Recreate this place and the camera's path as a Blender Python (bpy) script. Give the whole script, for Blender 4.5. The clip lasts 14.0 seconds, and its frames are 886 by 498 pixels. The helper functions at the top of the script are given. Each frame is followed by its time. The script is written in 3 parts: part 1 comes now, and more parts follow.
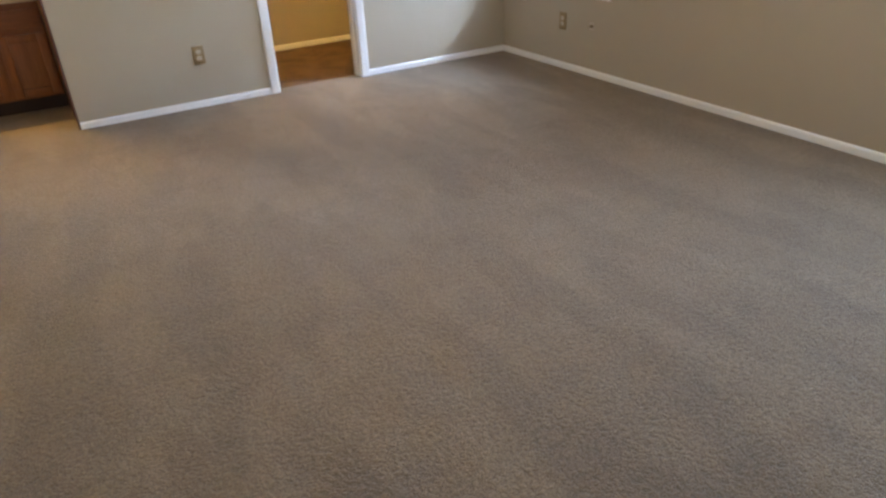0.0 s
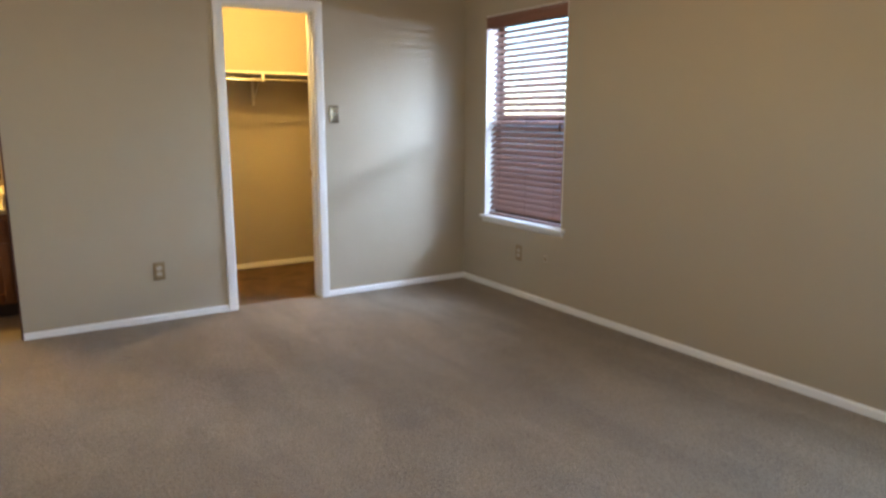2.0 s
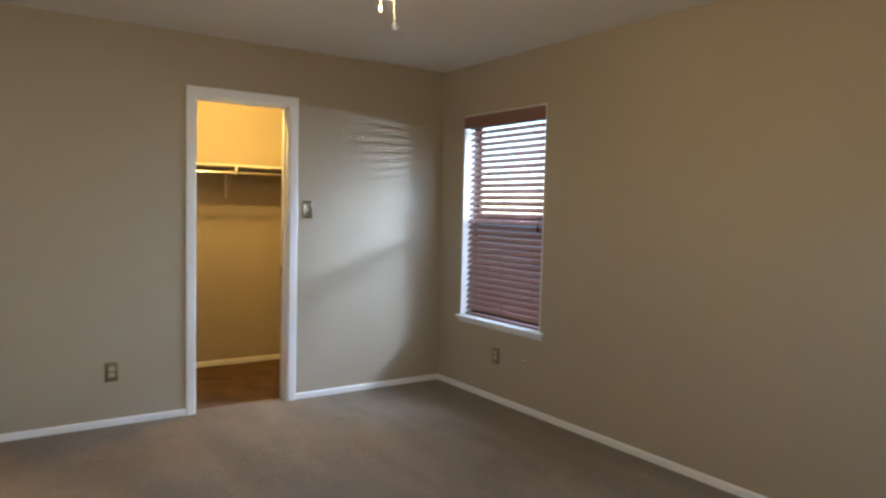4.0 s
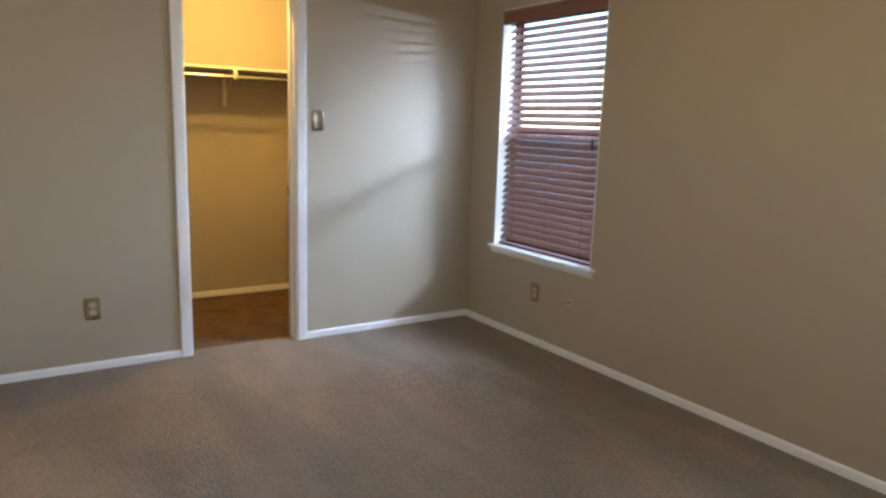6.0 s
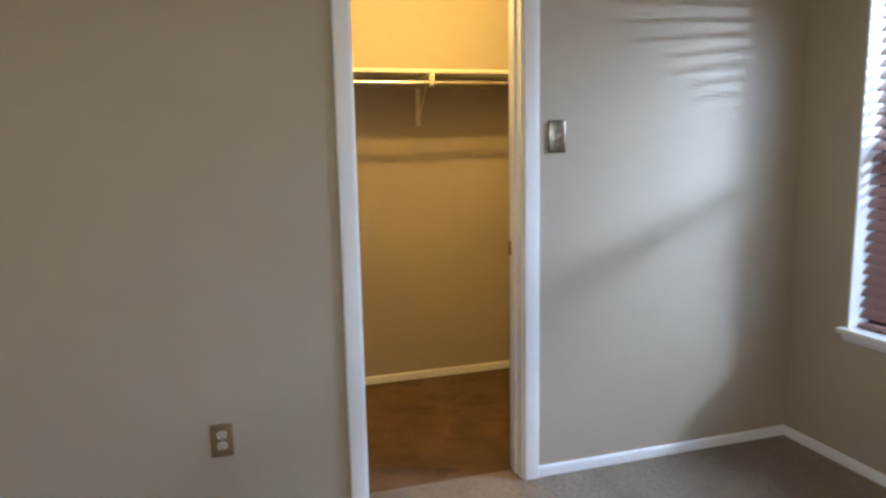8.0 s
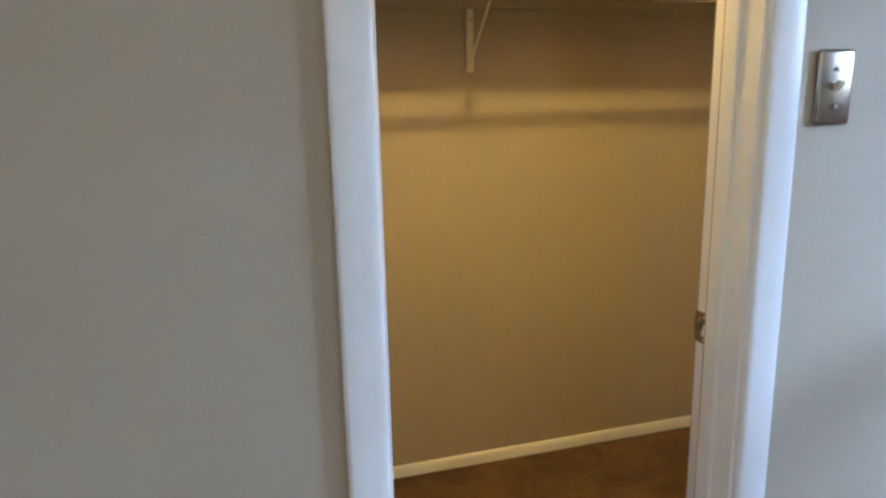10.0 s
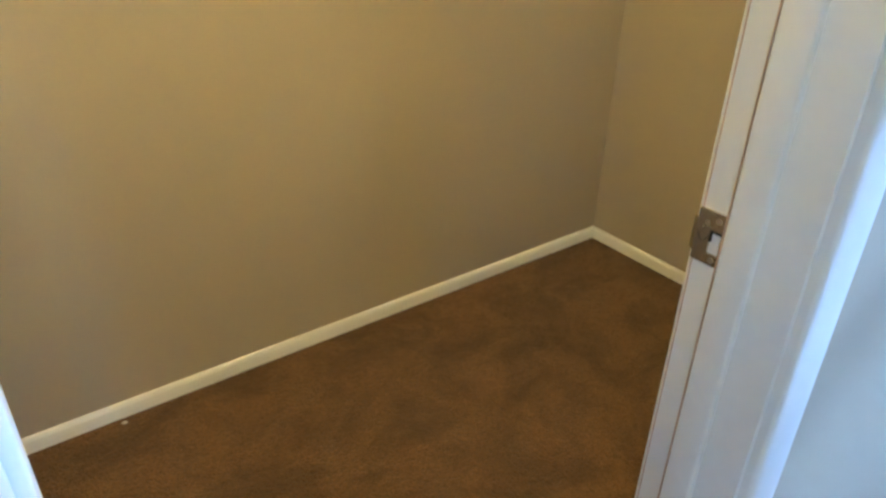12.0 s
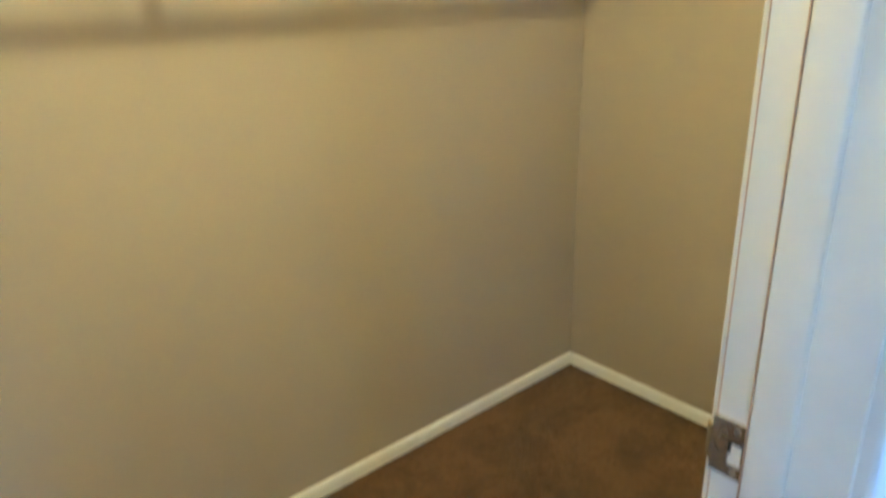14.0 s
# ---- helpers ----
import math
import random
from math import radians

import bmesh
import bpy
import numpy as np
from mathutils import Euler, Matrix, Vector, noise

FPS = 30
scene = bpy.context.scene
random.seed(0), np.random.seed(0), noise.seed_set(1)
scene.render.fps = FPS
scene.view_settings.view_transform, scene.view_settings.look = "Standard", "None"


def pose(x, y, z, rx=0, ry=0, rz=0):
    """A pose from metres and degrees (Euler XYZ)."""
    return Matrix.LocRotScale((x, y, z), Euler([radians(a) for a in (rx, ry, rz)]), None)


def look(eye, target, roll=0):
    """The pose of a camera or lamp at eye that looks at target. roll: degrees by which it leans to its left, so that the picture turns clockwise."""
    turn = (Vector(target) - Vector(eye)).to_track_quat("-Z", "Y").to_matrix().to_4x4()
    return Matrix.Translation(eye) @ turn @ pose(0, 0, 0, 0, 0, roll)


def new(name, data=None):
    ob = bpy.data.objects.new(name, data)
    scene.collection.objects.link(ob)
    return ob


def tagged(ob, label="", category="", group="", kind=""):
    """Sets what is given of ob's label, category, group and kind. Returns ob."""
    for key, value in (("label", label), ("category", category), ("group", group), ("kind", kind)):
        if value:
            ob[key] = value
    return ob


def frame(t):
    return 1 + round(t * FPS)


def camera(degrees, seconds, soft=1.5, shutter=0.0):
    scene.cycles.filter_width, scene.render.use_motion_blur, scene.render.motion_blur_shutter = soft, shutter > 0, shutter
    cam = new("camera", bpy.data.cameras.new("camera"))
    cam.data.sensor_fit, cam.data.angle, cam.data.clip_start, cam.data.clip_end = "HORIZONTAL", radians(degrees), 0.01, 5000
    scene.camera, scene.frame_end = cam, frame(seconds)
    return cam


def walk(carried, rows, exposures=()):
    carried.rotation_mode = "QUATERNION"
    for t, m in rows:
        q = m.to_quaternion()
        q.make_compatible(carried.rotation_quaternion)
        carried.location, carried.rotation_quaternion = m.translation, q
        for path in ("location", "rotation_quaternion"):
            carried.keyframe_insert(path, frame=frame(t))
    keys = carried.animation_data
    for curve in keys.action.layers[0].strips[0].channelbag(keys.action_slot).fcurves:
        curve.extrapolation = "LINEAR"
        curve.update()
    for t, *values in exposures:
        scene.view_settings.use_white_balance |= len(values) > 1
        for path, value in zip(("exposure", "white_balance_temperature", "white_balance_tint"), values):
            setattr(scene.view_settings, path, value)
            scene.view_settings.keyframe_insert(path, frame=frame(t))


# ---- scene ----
cam = camera(65.5, 14.0, soft=2.5, shutter=0.3)
PATH = [
    (0, (-3.295, -4.683, 1.292), (-2.434, -3.153, 0.333), -2.9),
    (0.5, (-3.310, -4.685, 1.282), (-2.440, -3.190, 0.276), -2.4),
    (1, (-3.215, -4.69, 1.282), (-2.309, -3.141, 0.385), -2.0),
    (1.5, (-3.192, -4.694, 1.277), (-2.203, -3.078, 0.636), -0.8),
    (2, (-3.176, -4.68, 1.316), (-2.123, -3.022, 0.941), 0.1),
    (2.5, (-3.138, -4.641, 1.354), (-2.05, -2.969, 1.215), 0.6),
    (2.7, (-3.115, -4.614, 1.363), (-2.02, -2.942, 1.289), 0.7),
    (4.8, (-3.027, -4.423, 1.363), (-1.894, -2.789, 1.152), 2.0),
    (5, (-2.991, -4.371, 1.354), (-1.867, -2.735, 1.107), 2.1),
    (5.5, (-2.871, -4.17, 1.333), (-1.774, -2.531, 1.002), 2.1),
    (6, (-2.788, -3.898, 1.334), (-1.703, -2.256, 0.98), 1.9),
    (6.5, (-2.667, -3.553, 1.329), (-1.63, -1.876, 0.996), 1.2),
    (7, (-2.497, -3.17, 1.333), (-1.618, -1.399, 1.027), 0.1),
    (7.5, (-2.424, -2.739, 1.343), (-1.693, -0.902, 1.044), -0.5),
    (8, (-2.312, -2.36, 1.318), (-1.731, -0.47, 1.016), -1.1),
    (8.5, (-2.18, -1.986, 1.329), (-1.745, -0.063, 0.987), -1.6),
    (9, (-2.176, -1.624, 1.358), (-1.755, 0.291, 0.967), -1.2),
    (9.2, (-2.163, -1.473, 1.351), (-1.741, 0.443, 0.96), -1.0),
    (11.3, (-1.913, -0.343, 1.272), (-0.959, 1.27, 0.572), 0.8),
    (11.5, (-1.889, -0.296, 1.248), (-0.894, 1.256, 0.476), 1.8),
    (12, (-1.868, -0.232, 1.235), (-0.816, 1.16, 0.259), 1.4),
    (12.5, (-1.864, -0.185, 1.211), (-0.784, 1.083, 0.104), 1.0),
    (12.8, (-1.857, -0.186, 1.205), (-0.838, 1.061, 0.007), 0.1),
    (13, (-1.853, -0.186, 1.202), (-0.874, 1.041, -0.040), -1.0),
    (13.1, (-1.850, -0.186, 1.2), (-0.883, 1.033, -0.055), -0.9),
    (13.5, (-1.834, -0.164, 1.222), (-0.805, 1.129, 0.095), -0.8),
    (14, (-1.811, -0.136, 1.306), (-0.601, 1.296, 0.607), -1.7),
]
EXPOSURES = [(0.0, 3.68, 6500, 12), (1.5, 3.58, 6550, 12), (2.7, 3.24, 6600, 10), (5.0, 3.10, 6650, 11), (6.0, 3.28, 6500, 12),
             (7.5, 3.22, 6300, 11), (8.5, 3.20, 6200, 12), (9.2, 3.18, 6050, 11), (11.3, 3.63, 4700, 5), (12.0, 3.74, 4620, 2), (13.0, 3.95, 4700, 1), (13.5, 3.95, 4520, 1), (14.0, 3.92, 4080, 1)]
walk(cam, [(t, look(eye, target, roll)) for t, eye, target, roll in PATH], EXPOSURES)

# ---- world, sun and large lights ----
# The daylight comes low and soft past the blind, from ahead on the window's side.
SUN_WAY = Vector((-1.12, 1.0, -0.41))
world = bpy.data.worlds.new("sky")
scene.world = world
world.use_nodes = True
wn = world.node_tree
wn.nodes.clear()
sky = wn.nodes.new("ShaderNodeTexSky")
sky.sky_type = "NISHITA"
sky.sun_disc = False
sky.sun_elevation = radians(16)
sky.sun_rotation = radians(135)
sky.dust_density = 0.1
sky.ozone_density = 5.0
sky_bg = wn.nodes.new("ShaderNodeBackground")
sky_bg.inputs["Strength"].default_value = 0.15
sky_out = wn.nodes.new("ShaderNodeOutputWorld")
wn.links.new(sky.outputs[0], sky_bg.inputs[0])
wn.links.new(sky_bg.outputs[0], sky_out.inputs[0])

sun_data = bpy.data.lights.new("sun", "SUN")
sun_data.energy = 0.1
sun_data.angle = radians(14)
sun_data.color = (0.50, 0.69, 1.0)
sun = new("sun", sun_data)
sun.matrix_world = look((0, 0, 0), SUN_WAY)


def lamp(name, kind, where, watts, colour, size=0.1, target=None, size_y=None):
    d = bpy.data.lights.new(name, kind)
    d.energy, d.color = watts, colour
    if kind == "AREA":
        d.shape = "RECTANGLE"
        d.size, d.size_y = size, size_y or size
    else:
        d.shadow_soft_size = size
    ob = new(name, d)
    ob.matrix_world = look(where, target) if target else Matrix.Translation(where)
    return ob


WARM = (1.0, 0.62, 0.16)
FAN_AT = (-2.01, -2.663)
CLOSET_BULB = (-1.39, 0.27, 2.262)
lamp("fan_lamp", "POINT", (*FAN_AT, 1.97), 2.05, (1.0, 0.63, 0.27), 0.07)
lamp("closet_lamp", "POINT", CLOSET_BULB, 4.5, WARM, 0.024)
lamp("vanity_lamp", "AREA", (-3.66, 1.12, 2.0), 3.2, WARM, 0.6, (-3.66, 0.6, 0.8), 0.1)
# high sky light that slides down between the slats of the blind
lamp("window_sky", "AREA", (1.25, -1.2, 2.75), 15.0, (0.54, 0.70, 1.0), 2.8, (-0.1, -0.85, 1.3), 0.9)
# small lamp added outside, fitted to rake stripes through the blind onto the closet's wall
lamp("stripe_lamp", "AREA", (1.43, -1.55, 1.87), 15.0, (0.58, 0.73, 1.0), 0.52, (-0.3, 0.0, 1.3), 0.10)
# sky light in the openings of the two windows that the walk turns its back on
lamp("west_window_sky", "AREA", (-4.11, -2.50, 1.60), 0.62, (0.58, 0.83, 1.0), 0.6, (-0.5, -1.6, 1.3), 0.75)
lamp("east_window_sky", "AREA", (0.01, -4.30, 1.32), 2.5, (0.56, 0.75, 1.0), 1.3, (-1.4, -4.0, -0.6), 1.3)


# ---- materials ----
def nodes_of(m):
    m.use_nodes = True
    t = m.node_tree
    t.nodes.clear()
    out = t.nodes.new("ShaderNodeOutputMaterial")
    p = t.nodes.new("ShaderNodeBsdfPrincipled")
    t.links.new(p.outputs[0], out.inputs[0])
    return t, p


def surface(name, colour, rough=0.6, metal=0.0, dark=0.85, fine=60.0, coarse=1.5, bump=0.1, depth=0.002,
            stretch=(1, 1, 1), spec=0.5, mottled=0.5, coat=0.0):
    """A painted, wooden or metal surface: colour varied at a coarse and a fine scale, with fine relief."""
    m = bpy.data.materials.new(name)
    t, p = nodes_of(m)
    link = t.links.new
    at = t.nodes.new("ShaderNodeTexCoord")
    mp = t.nodes.new("ShaderNodeMapping")
    mp.inputs["Scale"].default_value = stretch
    link(at.outputs["Object"], mp.inputs[0])
    n1 = t.nodes.new("ShaderNodeTexNoise")
    n1.inputs["Scale"].default_value, n1.inputs["Detail"].default_value = coarse, 3
    n2 = t.nodes.new("ShaderNodeTexNoise")
    n2.inputs["Scale"].default_value, n2.inputs["Detail"].default_value = fine, 4
    link(mp.outputs[0], n1.inputs["Vector"])
    link(mp.outputs[0], n2.inputs["Vector"])
    both = t.nodes.new("ShaderNodeMix")
    both.data_type = "FLOAT"
    both.inputs[0].default_value = mottled
    link(n1.outputs[0], both.inputs[2])
    link(n2.outputs[0], both.inputs[3])
    ramp = t.nodes.new("ShaderNodeValToRGB")
    ramp.color_ramp.elements[0].position, ramp.color_ramp.elements[1].position = 0.3, 0.7
    ramp.color_ramp.elements[0].color = (*[c * dark for c in colour], 1)
    ramp.color_ramp.elements[1].color = (*colour, 1)
    link(both.outputs[0], ramp.inputs[0])
    link(ramp.outputs[0], p.inputs["Base Color"])
    b = t.nodes.new("ShaderNodeBump")
    b.inputs["Strength"].default_value, b.inputs["Distance"].default_value = bump, depth
    link(n2.outputs[0], b.inputs["Height"])
    link(b.outputs[0], p.inputs["Normal"])
    rr = t.nodes.new("ShaderNodeMapRange")
    rr.inputs["To Min"].default_value, rr.inputs["To Max"].default_value = max(0.02, rough - 0.07), min(1, rough + 0.07)
    link(n1.outputs[0], rr.inputs[0])
    link(rr.outputs[0], p.inputs["Roughness"])
    p.inputs["Metallic"].default_value = metal
    p.inputs["Specular IOR Level"].default_value = spec
    p.inputs["Coat Weight"].default_value = coat
    return m


def carpet_material(name, light, dark, trod=(0.90, 1.03), edge=(0.36, 0.54), swirl=0.7, pile=1.0, brushed=(0.88, 1.05), stroke=(0.90, 1.03)):
    """Cut-pile carpet: speckled tufts, brushed and trodden patches, vacuum tracks."""
    m = bpy.data.materials.new(name)
    t, p = nodes_of(m)
    link = t.links.new
    at = t.nodes.new("ShaderNodeTexCoord")

    def noise_at(scale, detail=3.0, distortion=0.0, stretch=(1, 1, 1), turn=0.0, ragged=0.5):
        mp = t.nodes.new("ShaderNodeMapping")
        mp.inputs["Scale"].default_value = stretch
        mp.inputs["Rotation"].default_value = (0, 0, radians(turn))
        link(at.outputs["Object"], mp.inputs[0])
        n = t.nodes.new("ShaderNodeTexNoise")
        n.inputs["Scale"].default_value, n.inputs["Detail"].default_value = scale, detail
        n.inputs["Distortion"].default_value = distortion
        n.inputs["Roughness"].default_value = ragged
        link(mp.outputs[0], n.inputs["Vector"])
        return n

    def between(n, low, high, to_low, to_high):
        r = t.nodes.new("ShaderNodeMapRange")
        for key, v in (("From Min", low), ("From Max", high), ("To Min", to_low), ("To Max", to_high)):
            r.inputs[key].default_value = v
        link(n.outputs[0], r.inputs[0])
        return r

    def times(a, b):
        x = t.nodes.new("ShaderNodeMath")
        x.operation = "MULTIPLY"
        link(a.outputs[0], x.inputs[0])
        link(b.outputs[0], x.inputs[1])
        return x

    tuft = between(noise_at(210, 4, 0.2), 0.32, 0.62, 0.64, 1.10)
    curl = between(noise_at(75, 3, 0.8), 0.32, 0.66, 1 - 0.30 * pile, 1 + 0.12 * pile)
    trodden = between(noise_at(4.2, 8, swirl, (1, 1.35, 1), 40, 0.66), *edge, *trod)
    tracks = between(noise_at(1.5, 3, 0.4, (1.9, 0.5, 1), 24), 0.35, 0.62, *brushed)
    strokes = between(noise_at(1.25, 1.5, 0.25, (3.4, 0.85, 1), -5), 0.47, 0.53, *stroke)
    shade = times(times(times(tuft, curl), strokes), times(trodden, tracks))
    base = t.nodes.new("ShaderNodeMix")
    base.data_type = "RGBA"
    base.inputs[6].default_value = (*light, 1)
    base.inputs[7].default_value = (*dark, 1)
    link(noise_at(90, 2).outputs[0], base.inputs[0])
    scaled = t.nodes.new("ShaderNodeVectorMath")
    scaled.operation = "SCALE"
    link(base.outputs[2], scaled.inputs[0])
    link(shade.outputs[0], scaled.inputs["Scale"])
    link(scaled.outputs[0], p.inputs["Base Color"])
    b = t.nodes.new("ShaderNodeBump")
    b.inputs["Strength"].default_value, b.inputs["Distance"].default_value = 0.9, 0.006
    link(tuft.outputs[0], b.inputs["Height"])
    b2 = t.nodes.new("ShaderNodeBump")
    b2.inputs["Strength"].default_value, b2.inputs["Distance"].default_value = 0.7 * pile, 0.012
    link(curl.outputs[0], b2.inputs["Height"])
    link(b.outputs[0], b2.inputs["Normal"])
    link(b2.outputs[0], p.inputs["Normal"])
    p.inputs["Roughness"].default_value = 1.0
    p.inputs["Specular IOR Level"].default_value = 0.1
    p.inputs["Sheen Weight"].default_value = 0.25 * pile
    p.inputs["Sheen Roughness"].default_value = 0.6
    return m


def glass_material():
    m = bpy.data.materials.new("window_glass")
    t, p = nodes_of(m)
    p.inputs["Base Color"].default_value = (0.96, 0.98, 0.98, 1)
    p.inputs["Roughness"].default_value = 0.0
    p.inputs["Transmission Weight"].default_value = 1.0
    p.inputs["IOR"].default_value = 1.05
    return m


def screen_material():
    """Fine dark mesh, most of it open."""
    m = bpy.data.materials.new("insect_screen_mesh")
    t, p = nodes_of(m)
    p.inputs["Base Color"].default_value = (0.06, 0.06, 0.065, 1)
    p.inputs["Roughness"].default_value = 0.6
    p.inputs["Alpha"].default_value = 0.30
    return m


def glow_material(name, colour, strength):
    m = bpy.data.materials.new(name)
    t, p = nodes_of(m)
    p.inputs["Base Color"].default_value = (0.9, 0.88, 0.82, 1)
    p.inputs["Emission Color"].default_value = (*colour, 1)
    p.inputs["Emission Strength"].default_value = strength
    p.inputs["Roughness"].default_value = 0.3
    return m


CARPET = carpet_material("beige_carpet", (0.330, 0.248, 0.158), (0.260, 0.194, 0.124))
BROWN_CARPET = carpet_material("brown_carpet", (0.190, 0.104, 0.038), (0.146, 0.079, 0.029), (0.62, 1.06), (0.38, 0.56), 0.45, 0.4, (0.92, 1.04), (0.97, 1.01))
WALL = surface("greige_wall_paint", (0.45, 0.392, 0.295), 0.62, dark=0.95, fine=140, coarse=0.9, bump=0.22, depth=0.0015, spec=0.35)
CEILING = surface("white_ceiling_paint", (0.80, 0.79, 0.77), 0.9, dark=0.94, fine=70, coarse=1.2, bump=0.4, depth=0.004, spec=0.2)
TRIM = surface("white_trim_paint", (0.86, 0.86, 0.84), 0.35, dark=0.95, fine=45, coarse=2.5, bump=0.12, depth=0.001)
CREAM = surface("cream_shelf_paint", (0.80, 0.77, 0.68), 0.4, dark=0.94, fine=40, coarse=3, bump=0.1, depth=0.001)
CHERRY = surface("cherry_blind_wood", (0.29, 0.147, 0.110), 0.30, dark=0.72, fine=45, coarse=6, bump=0.1, depth=0.0006, stretch=(6, 0.35, 6), coat=0.35)
OAK = surface("oak_cabinet_wood", (0.33, 0.125, 0.045), 0.4, dark=0.62, fine=40, coarse=7, bump=0.15, depth=0.0008, stretch=(5, 5, 0.5), coat=0.2)
OAK_FLAT = surface("oak_rail_wood", (0.31, 0.115, 0.042), 0.4, dark=0.62, fine=40, coarse=7, bump=0.15, depth=0.0008, stretch=(0.5, 5, 5), coat=0.2)
STAINED = surface("red_brown_stained_wood", (0.10, 0.035, 0.028), 0.45, dark=0.65, fine=40, coarse=6, bump=0.1, depth=0.0008, stretch=(5, 5, 0.4))
MARBLE = surface("cream_cultured_marble", (0.80, 0.70, 0.50), 0.18, dark=0.9, fine=14, coarse=3, bump=0.0)
BLACK = surface("dark_toe_kick", (0.05, 0.026, 0.018), 0.6, dark=0.7)
TAN_PLATE = surface("tan_metal_plate", (0.34, 0.25, 0.14), 0.32, metal=0.6, dark=0.85, fine=90, coarse=20, bump=0.05, depth=0.0004)
ALMOND = surface("almond_plastic", (0.58, 0.51, 0.40), 0.35, dark=0.94, fine=60, coarse=20, bump=0.02, depth=0.0003)
WHITE_PLASTIC = surface("white_plastic", (0.80, 0.79, 0.76), 0.3, dark=0.95, fine=60, coarse=20, bump=0.02, depth=0.0003)
JOINT = surface("brown_joint", (0.62, 0.43, 0.31), 0.8, dark=0.6, fine=80, coarse=9)
SLOT = surface("dark_slot", (0.02, 0.018, 0.016), 0.7, dark=0.8)
NICKEL = surface("brushed_nickel", (0.36, 0.30, 0.23), 0.24, metal=1.0, dark=0.85, fine=120, coarse=25, bump=0.05, depth=0.0003)
STEEL = surface("worn_steel", (0.62, 0.51, 0.36), 0.32, metal=0.7, dark=0.6, fine=80, coarse=30, bump=0.15, depth=0.0005)
PLATE_METAL = surface("shiny_brown_steel", (0.58, 0.49, 0.33), 0.26, metal=0.9, dark=0.75, fine=70, coarse=40, bump=0.12, depth=0.0004)
CHROME = surface("chrome_tube", (0.80, 0.79, 0.76), 0.16, metal=1.0, dark=0.92, fine=80, coarse=12, bump=0.02, depth=0.0003)
BRASS = surface("antique_brass", (0.42, 0.27, 0.10), 0.3, metal=1.0, dark=0.75, fine=70, coarse=15, bump=0.05, depth=0.0003)
WALNUT = surface("dark_fan_blade_wood", (0.11, 0.045, 0.025), 0.45, dark=0.6, fine=40, coarse=6, bump=0.1, depth=0.0006, stretch=(0.5, 6, 6))
BRONZE = surface("bronze_window_metal", (0.10, 0.075, 0.06), 0.45, metal=0.5, dark=0.8, fine=60, coarse=8, bump=0.05, depth=0.0004)
CORD = surface("brown_cord", (0.20, 0.09, 0.05), 0.8, dark=0.8, fine=300, coarse=60)
GLASS = glass_material()
SCREEN = screen_material()
MIRROR = surface("mirror_glass", (0.86, 0.88, 0.87), 0.02, metal=1.0, dark=0.99, bump=0.0)
MIRROR.node_tree.nodes["Principled BSDF"].inputs["Roughness"].default_value = 0.02
GLOBE = glow_material("lit_opal_glass", (1.0, 0.80, 0.48), 2.6)
BULB = glow_material("lit_bulb", (1.0, 0.72, 0.36), 5.0)
FENCE = surface("weathered_fence_wood", (0.33, 0.27, 0.24), 0.85, dark=0.6, fine=25, coarse=4, bump=0.4, depth=0.003, stretch=(6, 6, 0.4))
GRASS = surface("dry_lawn", (0.30, 0.28, 0.20), 0.95, dark=0.55, fine=30, coarse=0.7, bump=0.7, depth=0.03)


# ---- mesh helpers ----
def box(bm, x0, x1, y0, y1, z0, z1):
    vs = [bm.verts.new((x, y, z)) for x in (x0, x1) for y in (y0, y1) for z in (z0, z1)]
    for f in ((0, 1, 3, 2), (4, 6, 7, 5), (0, 4, 5, 1), (2, 3, 7, 6), (0, 2, 6, 4), (1, 5, 7, 3)):
        bm.faces.new([vs[i] for i in f])
    return bm


def one_box(x0, x1, y0, y1, z0, z1, bevel=0.0, segments=2):
    bm = box(bmesh.new(), x0, x1, y0, y1, z0, z1)
    if bevel:
        bmesh.ops.bevel(bm, geom=bm.edges[:], offset=bevel, segments=segments, profile=0.5, affect="EDGES")
    return bm


def boxes(*list_of_six):
    bm = bmesh.new()
    for six in list_of_six:
        box(bm, *six)
    return bm


def prism(points, axis, a, b):
    """A closed outline of (u, v) points drawn out along an axis from a to b."""
    bm = bmesh.new()

    def place(u, v, w):
        return {"x": (w, u, v), "y": (u, w, v), "z": (u, v, w)}[axis]
    low = [bm.verts.new(place(u, v, a)) for u, v in points]
    high = [bm.verts.new(place(u, v, b)) for u, v in points]
    n = len(points)
    bm.faces.new(low)
    bm.faces.new(high[::-1])
    for i in range(n):
        bm.faces.new((low[i], high[i], high[(i + 1) % n], low[(i + 1) % n]))
    return bm


def lathe(profile, sides=32, cx=0.0, cy=0.0):
    """A body of revolution about a vertical axis from (radius, z) pairs."""
    bm = bmesh.new()
    rings = []
    for r, z in profile:
        if r < 1e-5:
            rings.append([bm.verts.new((cx, cy, z))])
        else:
            rings.append([bm.verts.new((cx + r * math.cos(k * math.tau / sides), cy + r * math.sin(k * math.tau / sides), z))
                          for k in range(sides)])
    for a, b in zip(rings, rings[1:]):
        for k in range(sides):
            j = (k + 1) % sides
            if len(a) == 1 and len(b) == 1:
                continue
            if len(a) == 1:
                bm.faces.new((a[0], b[j], b[k]))
            elif len(b) == 1:
                bm.faces.new((a[k], a[j], b[0]))
            else:
                bm.faces.new((a[k], a[j], b[j], b[k]))
    return bm


